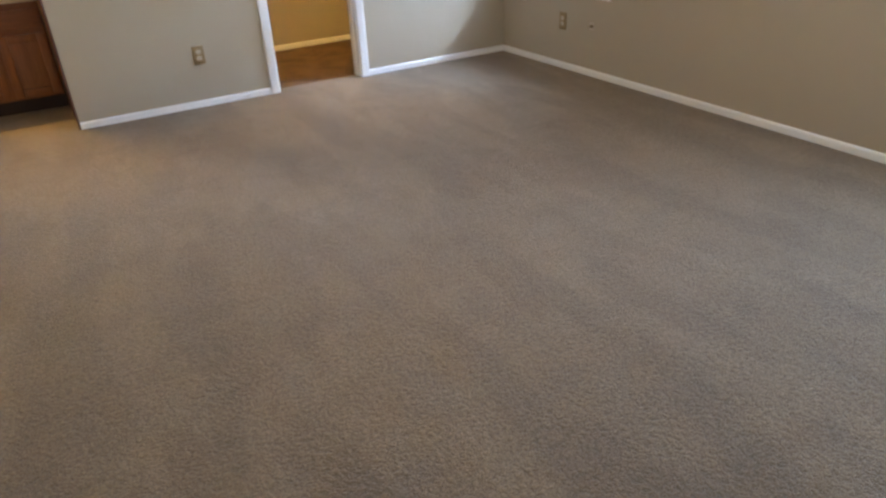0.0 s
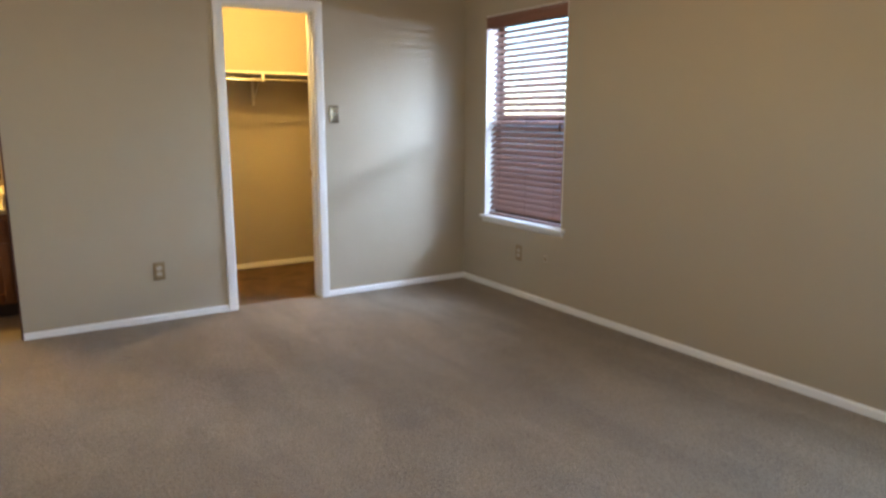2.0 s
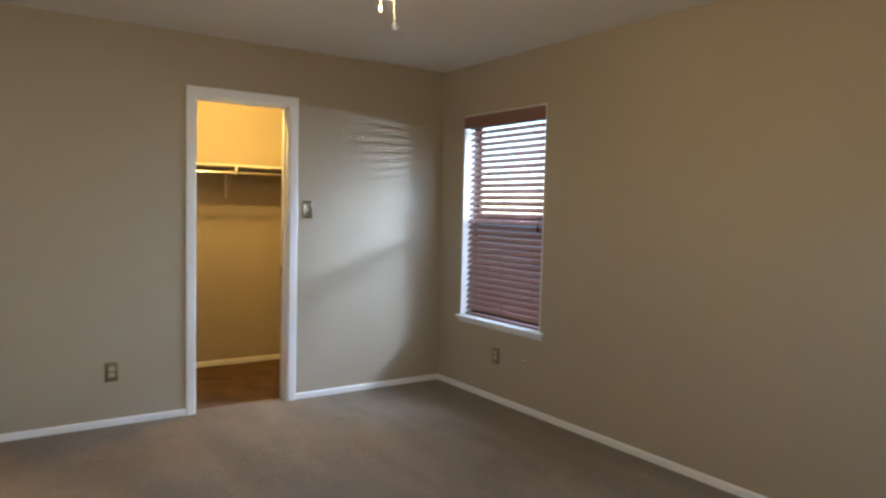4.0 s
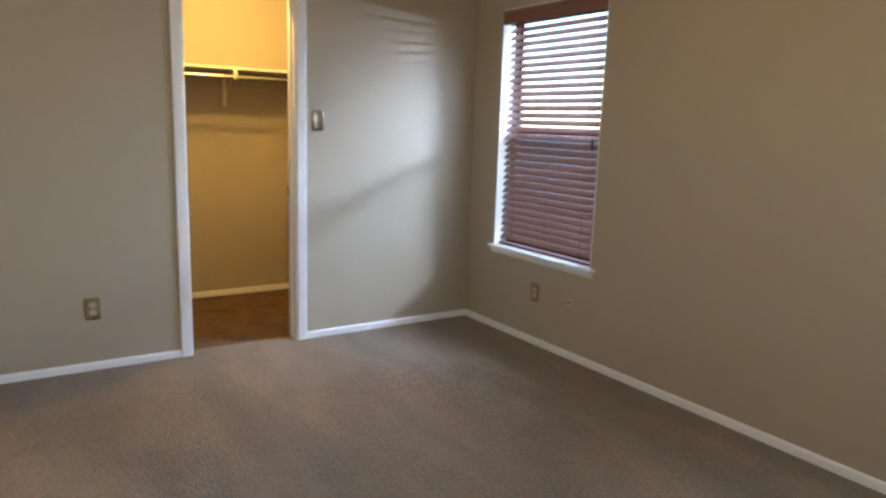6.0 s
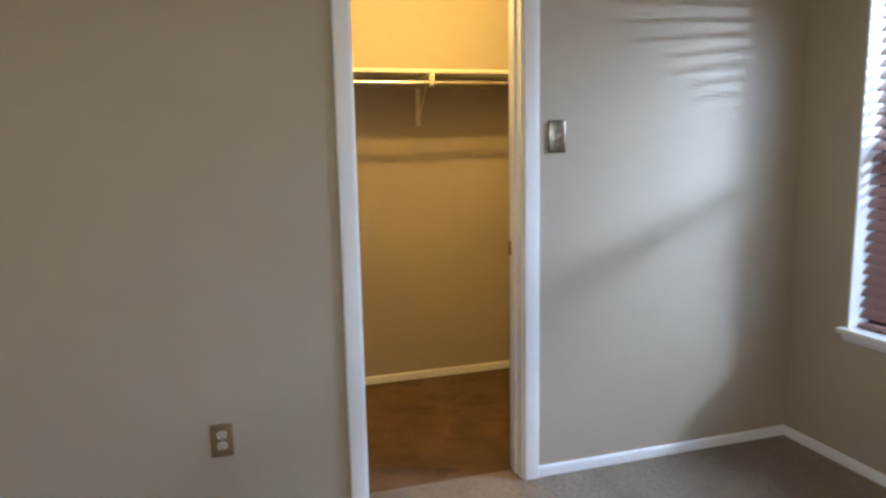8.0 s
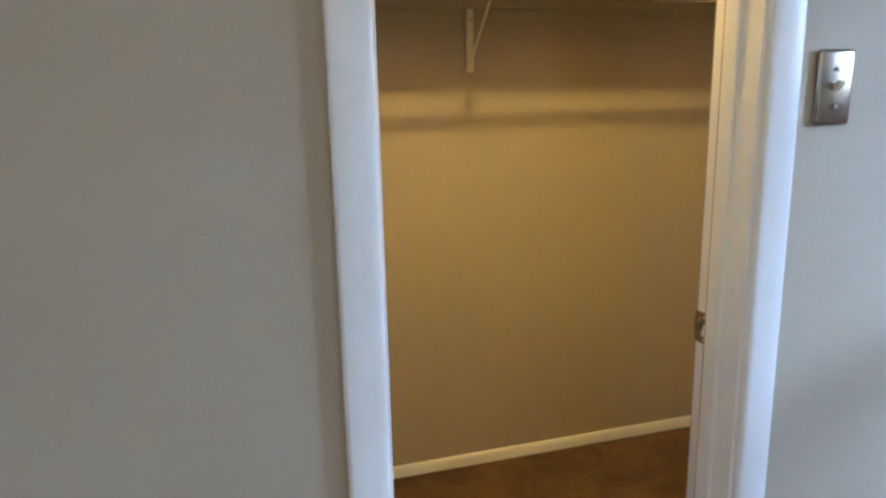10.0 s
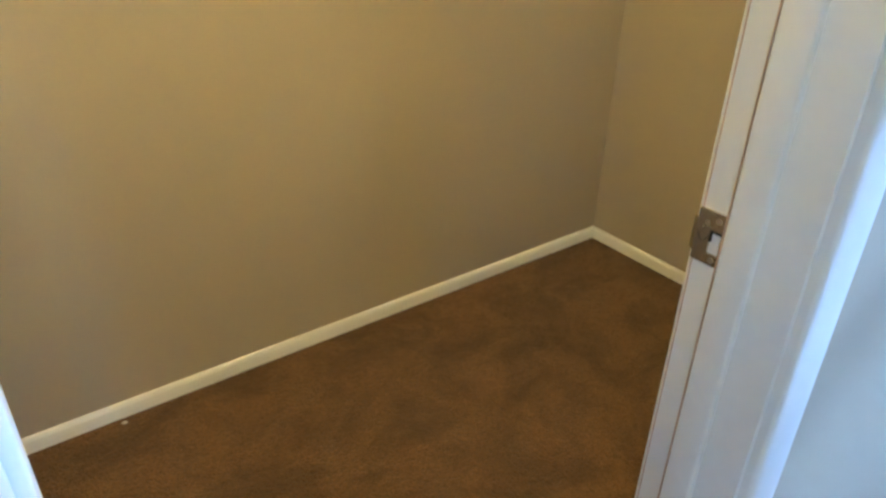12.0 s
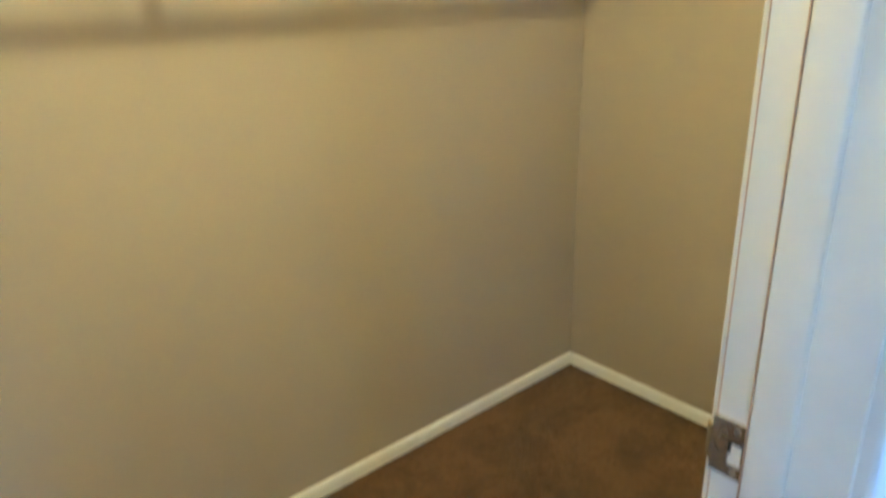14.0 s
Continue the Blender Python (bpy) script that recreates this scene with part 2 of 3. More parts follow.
def rod(p, q, r, sides=12):
    bm = bmesh.new()
    p, q = Vector(p), Vector(q)
    d = q - p
    bmesh.ops.create_cone(bm, cap_ends=True, segments=sides, radius1=r, radius2=r, depth=d.length,
                          matrix=Matrix.Translation((p + q) / 2) @ d.to_track_quat("Z", "Y").to_matrix().to_4x4())
    return bm


def join(bm, other):
    me = bpy.data.meshes.new("tmp")
    other.to_mesh(me)
    bm.from_mesh(me)
    other.free()
    bpy.data.meshes.remove(me)
    return bm


def mesh_of(name, bm, material, smooth=False):
    bmesh.ops.recalc_face_normals(bm, faces=bm.faces[:])
    me = bpy.data.meshes.new(name)
    bm.to_mesh(me)
    bm.free()
    me.materials.append(material)
    if smooth:
        me.shade_smooth()
        me.set_sharp_from_angle(angle=radians(35))
    return me


def part(name, bm, material, parent, label="", smooth=True):
    ob = new(name, mesh_of(name, bm, material, smooth))
    ob.parent = parent
    if label:
        tagged(ob, label)
    return ob


def thing(name, at=(0, 0, 0), label="", category="", group="", kind="", turn=0.0):
    ob = new(name)
    ob.empty_display_size = 0.1
    ob.matrix_basis = pose(*at, 0, 0, turn)
    return tagged(ob, label, category, group, kind)


def setting(name, bm, material, label, category, smooth=False):
    return tagged(new(name, mesh_of(name, bm, material, smooth)), label, category, "", "structure")


# ---- the plan ----
CEIL = 2.43
WEST, SOUTH, BACK = -4.10, -5.32, 1.292      # room's far-off walls; back wall of closet and vanity alcove
WALL_END = -3.175                             # where the closet's front wall stops
THICK = 0.112
JAMB_L, JAMB_R, HEAD = -1.890, -1.279, 2.035
WIN_Y0, WIN_Y1, WIN_Z0, WIN_Z1 = -1.190, -0.290, 0.562, 2.062
OUT = 0.15                                   # thickness of the outer wall
W_Y0, W_Y1, W_Z0, W_Z1 = -2.85, -2.15, 1.20, 2.0   # window in the west wall
E_Y0, E_Y1, E_Z0, E_Z1 = -5.00, -3.60, 0.62, 2.0   # second window in the east wall

SEAM = 0.088                                 # the carpets meet in the doorway
setting("floor", boxes((WEST - 0.1, 0.0, SOUTH - 0.1, 0.0, -0.12, 0.0), (JAMB_L - 0.02, JAMB_R + 0.02, 0.0, SEAM, -0.12, 0.0),
                       (WEST - 0.1, WALL_END, 0.0, BACK, -0.12, 0.0)), CARPET,
        "beige cut-pile carpet with trodden and vacuumed patches", "carpet")
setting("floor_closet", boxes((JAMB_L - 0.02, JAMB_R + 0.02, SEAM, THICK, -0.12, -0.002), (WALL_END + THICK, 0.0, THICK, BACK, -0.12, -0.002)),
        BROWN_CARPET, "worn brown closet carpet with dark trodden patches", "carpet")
setting("ceiling", boxes((WEST - OUT, OUT, SOUTH - OUT, BACK + THICK, CEIL, CEIL + 0.12)), CEILING,
        "off-white painted ceiling with a light texture", "ceiling")
setting("wall_closet", prism([(WALL_END, -0.1), (JAMB_L - 0.02, -0.1), (JAMB_L - 0.02, HEAD + 0.02), (JAMB_R + 0.02, HEAD + 0.02),
                              (JAMB_R + 0.02, -0.1), (0.0, -0.1), (0.0, CEIL), (WALL_END, CEIL)], "y", 0.0, THICK), WALL,
        "greige painted wall with a closet doorway through it", "wall")
setting("wall_closet_side", boxes((WALL_END, WALL_END + THICK, THICK, BACK, -0.1, CEIL)), WALL,
        "greige painted partition between closet and vanity alcove", "wall")
setting("wall_east", boxes((0.0, OUT, SOUTH - OUT, E_Y0, -0.4, CEIL), (0.0, OUT, E_Y1, WIN_Y0, -0.4, CEIL), (0.0, OUT, WIN_Y1, BACK + THICK, -0.4, CEIL),
                           (0.0, OUT, E_Y0, E_Y1, -0.4, E_Z0), (0.0, OUT, E_Y0, E_Y1, E_Z1, CEIL),
                           (0.0, OUT, WIN_Y0, WIN_Y1, -0.4, WIN_Z0), (0.0, OUT, WIN_Y0, WIN_Y1, WIN_Z1, CEIL)), WALL,
        "greige painted outer wall with two windows", "wall")
setting("wall_north", boxes((WEST - OUT, 0.0, BACK, BACK + THICK, -0.4, CEIL)), WALL,
        "greige painted back wall of closet and alcove", "wall")
setting("wall_west", boxes((WEST - OUT, WEST, SOUTH, W_Y0, -0.4, CEIL), (WEST - OUT, WEST, W_Y1, BACK, -0.4, CEIL),
                           (WEST - OUT, WEST, W_Y0, W_Y1, -0.4, W_Z0), (WEST - OUT, WEST, W_Y0, W_Y1, W_Z1, CEIL)), WALL,
        "plain greige painted wall with a window opening", "wall")
setting("wall_south", boxes((WEST - OUT, 0.0, SOUTH - OUT, SOUTH, -0.4, CEIL)), WALL, "plain greige painted wall", "wall")


# ---- baseboards ----
BB_H, BB_T = 0.043, 0.012


def baseboard(p, q, inward):
    """A low rounded baseboard on the wall line from p to q; inward is the way into the room."""
    prof = [(0.0, 0.0), (BB_T, 0.0), (BB_T, BB_H * 0.70), (BB_T * 0.85, BB_H * 0.86), (BB_T * 0.5, BB_H * 0.97), (0.0, BB_H)]
    bm = bmesh.new()
    rows = []
    for end in (p, q):
        rows.append([bm.verts.new((end[0] + inward[0] * u, end[1] + inward[1] * u, v)) for u, v in prof])
    n = len(prof)
    bm.faces.new(rows[0])
    bm.faces.new(rows[1][::-1])
    for i in range(n):
        bm.faces.new((rows[0][i], rows[1][i], rows[1][(i + 1) % n], rows[0][(i + 1) % n]))
    setting("baseboard", bm, TRIM, "low white painted baseboard along the wall", "baseboard", True)


CASE_W = 0.062
baseboard((WALL_END, 0), (JAMB_L - 0.006 - CASE_W, 0), (0, -1))
baseboard((JAMB_R + 0.006 + CASE_W, 0), (0, 0), (0, -1))
baseboard((0, -BB_T), (0, SOUTH), (-1, 0))
baseboard((WALL_END + THICK, BACK), (0, BACK), (0, -1))
baseboard((0, THICK), (0, BACK - BB_T), (-1, 0))
baseboard((WALL_END + THICK, THICK), (WALL_END + THICK, BACK - BB_T), (1, 0))
baseboard((JAMB_R + 0.006 + CASE_W, THICK), (-BB_T, THICK), (0, 1))
baseboard((WALL_END + THICK + BB_T, THICK), (JAMB_L - 0.006 - CASE_W, THICK), (0, 1))
baseboard((WEST, SOUTH), (WEST, 0.64), (1, 0))
baseboard((WEST + BB_T, SOUTH), (-BB_T, SOUTH), (0, 1))


# ---- the closet doorway ----
def casing_profile(w, t):
    """Flat casing with a rounded shoulder towards the opening: (across, out) with 0 at the opening."""
    return [(0.0, 0.0), (0.0, t * 0.50), (w * 0.03, t * 0.68), (w * 0.08, t * 0.80), (w * 0.15, t * 0.88), (w * 0.25, t * 0.93),
            (w * 0.60, t), (w * 0.90, t), (w * 0.96, t * 0.95), (w, t * 0.82), (w, 0.0)]


def casing_leg(x_in, side, y, out, z_top_in, w=CASE_W, t=0.016):
    """An upright leg with a mitred top. side: -1 grows to -x, +1 to +x; out: -1 faces the room, +1 the closet."""
    bm = bmesh.new()
    low, high = [], []
    for u, v in casing_profile(w, t):
        low.append(bm.verts.new((x_in + side * u, y + out * v, 0.0)))
        high.append(bm.verts.new((x_in + side * u, y + out * v, z_top_in + u)))
    n = len(low)
    bm.faces.new(low)
    bm.faces.new(high[::-1])
    for i in range(n):
        bm.faces.new((low[i], high[i], high[(i + 1) % n], low[(i + 1) % n]))
    return bm


def casing_head(x0, x1, y, out, z_in, w=CASE_W, t=0.016):
    bm = bmesh.new()
    left, right = [], []
    for u, v in casing_profile(w, t):
        left.append(bm.verts.new((x0 - u, y + out * v, z_in + u)))
        right.append(bm.verts.new((x1 + u, y + out * v, z_in + u)))
    n = len(left)
    bm.faces.new(left)
    bm.faces.new(right[::-1])
    for i in range(n):
        bm.faces.new((left[i], right[i], right[(i + 1) % n], left[(i + 1) % n]))
    return bm


def closet_doorway():
    d = thing("door_1", (0, 0, 0), "white painted closet doorway with moulded casing and no door leaf", "doorway", "", "structure")
    y0, y1 = -0.002, THICK + 0.002
    part("jamb", one_box(JAMB_L - 0.019, JAMB_L, y0, y1, 0, HEAD, 0.0015), TRIM, d)
    right = part("jamb", one_box(JAMB_R, JAMB_R + 0.019, y0, y1, 0, HEAD, 0.0015), TRIM, d)
    part("head_jamb", one_box(JAMB_L - 0.019, JAMB_R + 0.019, y0, y1, HEAD, HEAD + 0.019, 0.0015), TRIM, d)
    s0, s1, st = 0.045, 0.081, 0.008
    part("stop", one_box(JAMB_L - 0.004, JAMB_L + st, s0, s1, 0, HEAD - st, 0.003, 3), TRIM, d)
    part("stop", one_box(JAMB_R - st, JAMB_R + 0.004, s0, s1, 0, HEAD - st, 0.0035, 3), TRIM, d)
    part("stop", one_box(JAMB_L, JAMB_R, s0, s1, HEAD - st, HEAD + 0.004, 0.003, 3), TRIM, d)
    for y, out, t in ((-0.002, -1, 0.016), (THICK + 0.002, 1, 0.011)):
        part("casing", casing_leg(JAMB_L - 0.006, -1, y, out, HEAD + 0.006, t=t), TRIM, d)
        part("casing", casing_leg(JAMB_R + 0.006, 1, y, out, HEAD + 0.006, t=t), TRIM, d)
        part("casing", casing_head(JAMB_L - 0.006, JAMB_R + 0.006, y, out, HEAD + 0.006, t=t), TRIM, d)
    # strike plate: a steel plate with a latch hole and a lip curling round the jamb's edge
    zc = 0.910
    face = JAMB_R - 0.0025
    h0, h1, hz0, hz1 = 0.0855, 0.0985, zc - 0.017, zc + 0.009
    bm = boxes((face, JAMB_R, 0.0835, h0, zc - 0.029, zc + 0.029), (face, JAMB_R, h1, 0.1145, zc - 0.029, zc + 0.029),
               (face, JAMB_R, h0, h1, hz1, zc + 0.029), (face, JAMB_R, h0, h1, zc - 0.029, hz0))
    plate = part("strike_plate", bm, PLATE_METAL, d, "shiny worn strike plate")
    lip = prism([(JAMB_R - 0.0026, 0.111), (JAMB_R - 0.0002, 0.1142), (JAMB_R + 0.001, 0.118), (JAMB_R + 0.004, 0.120),
                 (JAMB_R + 0.003, 0.122), (JAMB_R - 0.001, 0.119), (JAMB_R - 0.003, 0.115)], "z", zc - 0.019, zc + 0.017)
    part("lip", lip, PLATE_METAL, plate)
    # shade along the hole's top and closet side, made as dark strips
    part("latch_hole_shade", boxes((face + 0.0006, JAMB_R, h0, h1, hz1 - 0.0028, hz1), (face + 0.0006, JAMB_R, h1 - 0.0022, h1, zc - 0.004, hz1 - 0.0028)),
         SLOT, plate, "dark strips for the shade along the latch hole's edge")
    # a reflection in the shiny plate, laid on as a thin dark curve
    reflected_arc = bmesh.new()
    arc = [(h1 + 0.0005 + 0.0135 * k / 10, zc + 0.004 - 0.010 * math.sin(math.pi * k / 10)) for k in range(11)]
    for (ya, za), (yb, zb) in zip(arc, arc[1:]):
        join(reflected_arc, rod((face, ya, za), (face, yb, zb), 0.0005, 6))
    part("reflected_arc", reflected_arc, SLOT, plate, "dark curved line of a reflection in the plate")
    for z in (zc + 0.021, zc - 0.023):
        part("screw", rod((JAMB_R - 0.0034, 0.091, z), (JAMB_R, 0.091, z), 0.0032), STEEL, plate)
    # the open joint behind the stop
    for z0, z1 in ((0.0, zc - 0.029), (zc + 0.029, HEAD - st)):
        part("joint", boxes((JAMB_R - 0.0008, JAMB_R, 0.1122, 0.1131, z0, z1)), JOINT, d, "thin brown open joint")
    part("joint", boxes((JAMB_R - 0.0072, JAMB_R, s1, s1 + 0.0012, 0.0, HEAD - st)), JOINT, d, "thin brown open joint")


closet_doorway()


# ---- the window with its sill ----
def window_one():
    w = thing("window_1", (0, 0, 0), "single-hung bronze metal window in a white lined recess", "window", "", "structure")
    t = 0.008
    part("lining", one_box(-0.001, 0.10, WIN_Y1 - t, WIN_Y1, WIN_Z0, WIN_Z1, 0.001), TRIM, w)
    part("lining", one_box(-0.001, 0.10, WIN_Y0, WIN_Y0 + t, WIN_Z0, WIN_Z1, 0.001), TRIM, w)
    part("lining", one_box(-0.001, 0.10, WIN_Y0 + t, WIN_Y1 - t, WIN_Z1 - t, WIN_Z1, 0.001), TRIM, w)
    a, b, lo, hi = WIN_Y0, WIN_Y1, WIN_Z0, WIN_Z1
    mid = 1.30
    f = 0.030
    frame_bm = boxes((0.10, 0.148, a, a + f, lo, hi), (0.10, 0.148, b - f, b, lo, hi), (0.10, 0.148, a + f, b - f, lo, lo + 0.016),
                     (0.10, 0.148, a + f, b - f, hi - f, hi))
    part("window_frame", frame_bm, BRONZE, w, "dark bronze window frame", False)
    for name, x, z0, z1 in (("upper_sash", 0.132, mid - 0.02, hi - f), ("lower_sash", 0.112, lo + 0.016, mid + 0.02)):
        s = 0.028
        bm = boxes((x - 0.009, x + 0.009, a + f, a + f + s, z0, z1), (x - 0.009, x + 0.009, b - f - s, b - f, z0, z1),
                   (x - 0.009, x + 0.009, a + f + s, b - f - s, z0, z0 + 0.026), (x - 0.009, x + 0.009, a + f + s, b - f - s, z1 - 0.036, z1))
        sash = part(name, bm, BRONZE, w, "dark bronze sash", False)
        pane = part("pane", one_box(x - 0.002, x + 0.002, a + f + s - 0.004, b - f - s + 0.004, z0 + 0.022, z1 - 0.032), GLASS, sash,
                    "clear window pane", False)
        pane.visible_shadow = False
    part("insect_screen", boxes((0.1305, 0.1312, a + f, b - f, lo + 0.018, mid - 0.022)), SCREEN, w, "fine dark insect screen", False)
    part("sash_lock", one_box(0.094, 0.112, -0.76, -0.71, mid + 0.02, mid + 0.032, 0.003), BRONZE, w)
    sill = one_box(-0.038, 0.10, WIN_Y0 - 0.035, WIN_Y1 + 0.022, WIN_Z0 - 0.018, WIN_Z0 + 0.004, 0.006, 3)
    part("window_sill", sill, TRIM, w, "white painted window stool")
    apron = prism([(0.0, WIN_Z0 - 0.018), (-0.022, WIN_Z0 - 0.018), (-0.022, WIN_Z0 - 0.032), (-0.014, WIN_Z0 - 0.040),
                   (-0.014, WIN_Z0 - 0.045), (-0.008, WIN_Z0 - 0.050), (0.0, WIN_Z0 - 0.050)], "y", WIN_Y0 - 0.018, WIN_Y1 + 0.005)
    part("apron", apron, TRIM, w, "white moulded apron")


window_one()


def slat_mesh(width, length, tilt):
    """A slightly crowned, round-edged wooden slat along y; its outer edge stands higher."""
    bm = bmesh.new()
    cols = []
    n = 6
    for top in (1, 0):
        col = []
        for k in range(n + 1):
            u = k / n - 0.5
            edge = 0.35 if k in (0, n) else 1.0
            crown = 0.0016 * (1 - 4 * u * u)
            col.append((u * width, crown + (0.0015 if top else -0.0015) * edge))
        cols.append(col)
    ring = cols[0] + cols[1][::-1]
    c, s = math.cos(tilt), math.sin(tilt)
    ends = []
    for y in (-length / 2, length / 2):
        ends.append([bm.verts.new((u * c - v * s, y, u * s + v * c)) for u, v in ring])
    m = len(ring)
    bm.faces.new(ends[0])
    bm.faces.new(ends[1][::-1])
    for i in range(m):
        bm.faces.new((ends[0][i], ends[1][i], ends[1][(i + 1) % m], ends[0][(i + 1) % m]))
    return mesh_of("slat", bm, CHERRY, True)


def window_blind():
    yc = (WIN_Y0 + WIN_Y1) / 2
    b = thing("window_blind", (0.062, yc, WIN_Z0), "cherry-stained wooden venetian blind, lowered, with slats tilted nearly closed", "blind")
    top = WIN_Z1 - 0.008 - WIN_Z0
    half = (WIN_Y1 - WIN_Y0) / 2 - 0.008
    val = prism([(-0.064, top - 0.088), (-0.050, top - 0.088), (-0.050, top - 0.004), (-0.072, top - 0.004), (-0.072, top - 0.012),
                 (-0.066, top - 0.020), (-0.066, top - 0.074), (-0.069, top - 0.080), (-0.069, top - 0.086)], "y", -half - 0.002, half + 0.002)
    part("valance", val, CHERRY, b, "moulded cherry-stained valance")
    part("headrail", one_box(-0.028, 0.028, -half + 0.004, half - 0.004, top - 0.0565, top - 0.004, 0.002), CHERRY, b)
    pitch, width = 0.0437, 0.050
    me = slat_mesh(width, 2 * half - 0.010, radians(45.5))
    z = top - 0.075
    zs = []
    while z > 0.040:
        zs.append(z)
        z -= pitch
    for i, z in enumerate(zs):
        s = new("slat", me)
        s.parent = b
        s.matrix_basis = pose(0, random.uniform(-0.001, 0.001), z, 0, random.uniform(-1.2, 1.2), 0)
    part("bottom_rail", one_box(-0.024, 0.024, -half + 0.005, half - 0.005, 0.0045, 0.0205, 0.004, 3), CHERRY, b)
    for y in (-half + 0.13, 0.0, half - 0.13):
        for x in (-0.024, 0.024):
            part("ladder_cord", rod((x, y, 0.018), (x, y, top - 0.05), 0.0009, 6), CORD, b)
    part("lift_cord", rod((-0.034, -half + 0.075, 0.72), (-0.034, -half + 0.075, top - 0.06), 0.0011, 6), CORD, b)
    part("cord_tassel", lathe([(0, 0.660), (0.009, 0.663), (0.010, 0.680), (0.006, 0.705), (0.003, 0.722), (0, 0.724)], 12, -0.034, -half + 0.075),
         STAINED, b, "dark turned wooden cord tassel")
    part("tilt_cord", rod((-0.034, -half + 0.050, 0.69), (-0.034, -half + 0.050, top - 0.06), 0.0011, 6), CORD, b)


window_blind()


# ---- wall plates ----
def outlet(at, turn, plate_mat, face_mat, label, group):
    """A duplex receptacle; made facing -y."""
    o = thing("wall_outlet", at, label, "outlet", group, "", turn)
    part("plate", one_box(-0.036, 0.036, -0.006, 0.0, -0.058, 0.058, 0.003, 3), plate_mat, o)
    for z in (0.0195, -0.0195):
        bm = bmesh.new()
        n = 24
        ring = []
        for k in range(n):
            a = k * math.tau / n
            ring.append((0.0172 * math.cos(a), max(-0.0135, min(0.0135, 0.0172 * math.sin(a)))))
        lo = [bm.verts.new((u, -0.0085, z + v)) for u, v in ring]
        hi = [bm.verts.new((u, -0.004, z + v)) for u, v in ring]
        bm.faces.new(lo)
        bm.faces.new(hi[::-1])
        for k in range(n):
            bm.faces.new((lo[k], hi[k], hi[(k + 1) % n], lo[(k + 1) % n]))
        r = part("receptacle", bm, face_mat, o, "almond receptacle face")
        part("slot", one_box(-0.0078, -0.0056, -0.0091, -0.008, z - 0.001, z + 0.0075), SLOT, r)
        part("slot", one_box(0.0056, 0.0078, -0.0091, -0.008, z - 0.0005, z + 0.0065), SLOT, r)
        part("ground_hole", rod((0, -0.0091, z - 0.0075), (0, -0.008, z - 0.0075), 0.0026), SLOT, r)
    part("screw", rod((0, -0.0075, 0), (0, -0.005, 0), 0.0032), STEEL, o)
    return o


outlet((-2.390, -0.001, 0.332), 0, TAN_PLATE, ALMOND, "tan metal outlet plate with almond receptacles on the wall", "wall outlets")
outlet((-0.001, -0.737, 0.329), -90, TAN_PLATE, ALMOND, "tan metal outlet plate under the window", "wall outlets")


def wall_switch():
    s = thing("wall_switch", (-1.136, -0.001, 1.337), "bright nickel switch plate with one toggle beside the doorway", "switch")
    plate = one_box(-0.036, 0.036, -0.010, 0.0, -0.060, 0.060, 0.006, 4)
    part("plate", plate, NICKEL, s)
    part("toggle", prism([(-0.010, -0.006), (-0.021, 0.002), (-0.024, 0.009), (-0.019, 0.011), (-0.010, 0.007)], "x", -0.0045, 0.0045),
         ALMOND, s, "almond toggle lever")
    for z in (0.030, -0.030):
        part("screw", rod((0, -0.0140, z), (0, -0.011, z), 0.0036), CHROME, s)


wall_switch()


def cable_stub():
    c = thing("coax_outlet", (-0.001, -1.041, 0.333), "small almond cable bushing with a metal plug on the wall", "cable outlet", "", "", -90)
    part("bushing", one_box(-0.021, 0.021, -0.005, 0, -0.024, 0.024, 0.004, 3), ALMOND, c)
    part("sleeve", rod((0.004, -0.018, 0.002), (0.004, -0.004, 0.002), 0.0095, 16), TAN_PLATE, c)
    part("plug", rod((0.004, -0.032, 0.002), (0.004, -0.016, 0.002), 0.0055, 6), STEEL, c)


cable_stub()


# ---- closet fittings ----
SHELF_Z, SHELF_Y, ROD_Y, ROD_Z = 1.660, 0.940, 0.930, 1.610
CL_W = WALL_END + THICK


def closet_shelf():
    s = thing("closet_shelf", (0, 0, 0), "cream painted closet shelf board along the back wall", "shelf")
    part("board", one_box(CL_W + 0.002, -0.002, SHELF_Y, BACK - 0.002, SHELF_Z, SHELF_Z + 0.019, 0.003, 2), CREAM, s)
    part("cleat", one_box(CL_W + 0.002, -0.002, BACK - 0.021, BACK - 0.002, SHELF_Z - 0.045, SHELF_Z, 0.002), WALL, s, "wall-coloured support cleat")
    part("end_cleat", one_box(-0.021, -0.002, SHELF_Y + 0.01, BACK - 0.023, SHELF_Z - 0.07, SHELF_Z, 0.002), WALL, s, "wall-coloured support cleat")


closet_shelf()


def closet_rod():
    r = thing("closet_rod", (0, ROD_Y, ROD_Z), "chrome closet rod hung below the shelf", "clothes rod")
    part("tube", rod((CL_W + 0.004, 0, 0), (-0.004, 0, 0), 0.0125, 24), CHROME, r)
    for x in (CL_W + 0.002, -0.012):
        part("end_socket", rod((x, 0, 0), (x + 0.010, 0, 0), 0.024, 24), CREAM, r)


closet_rod()


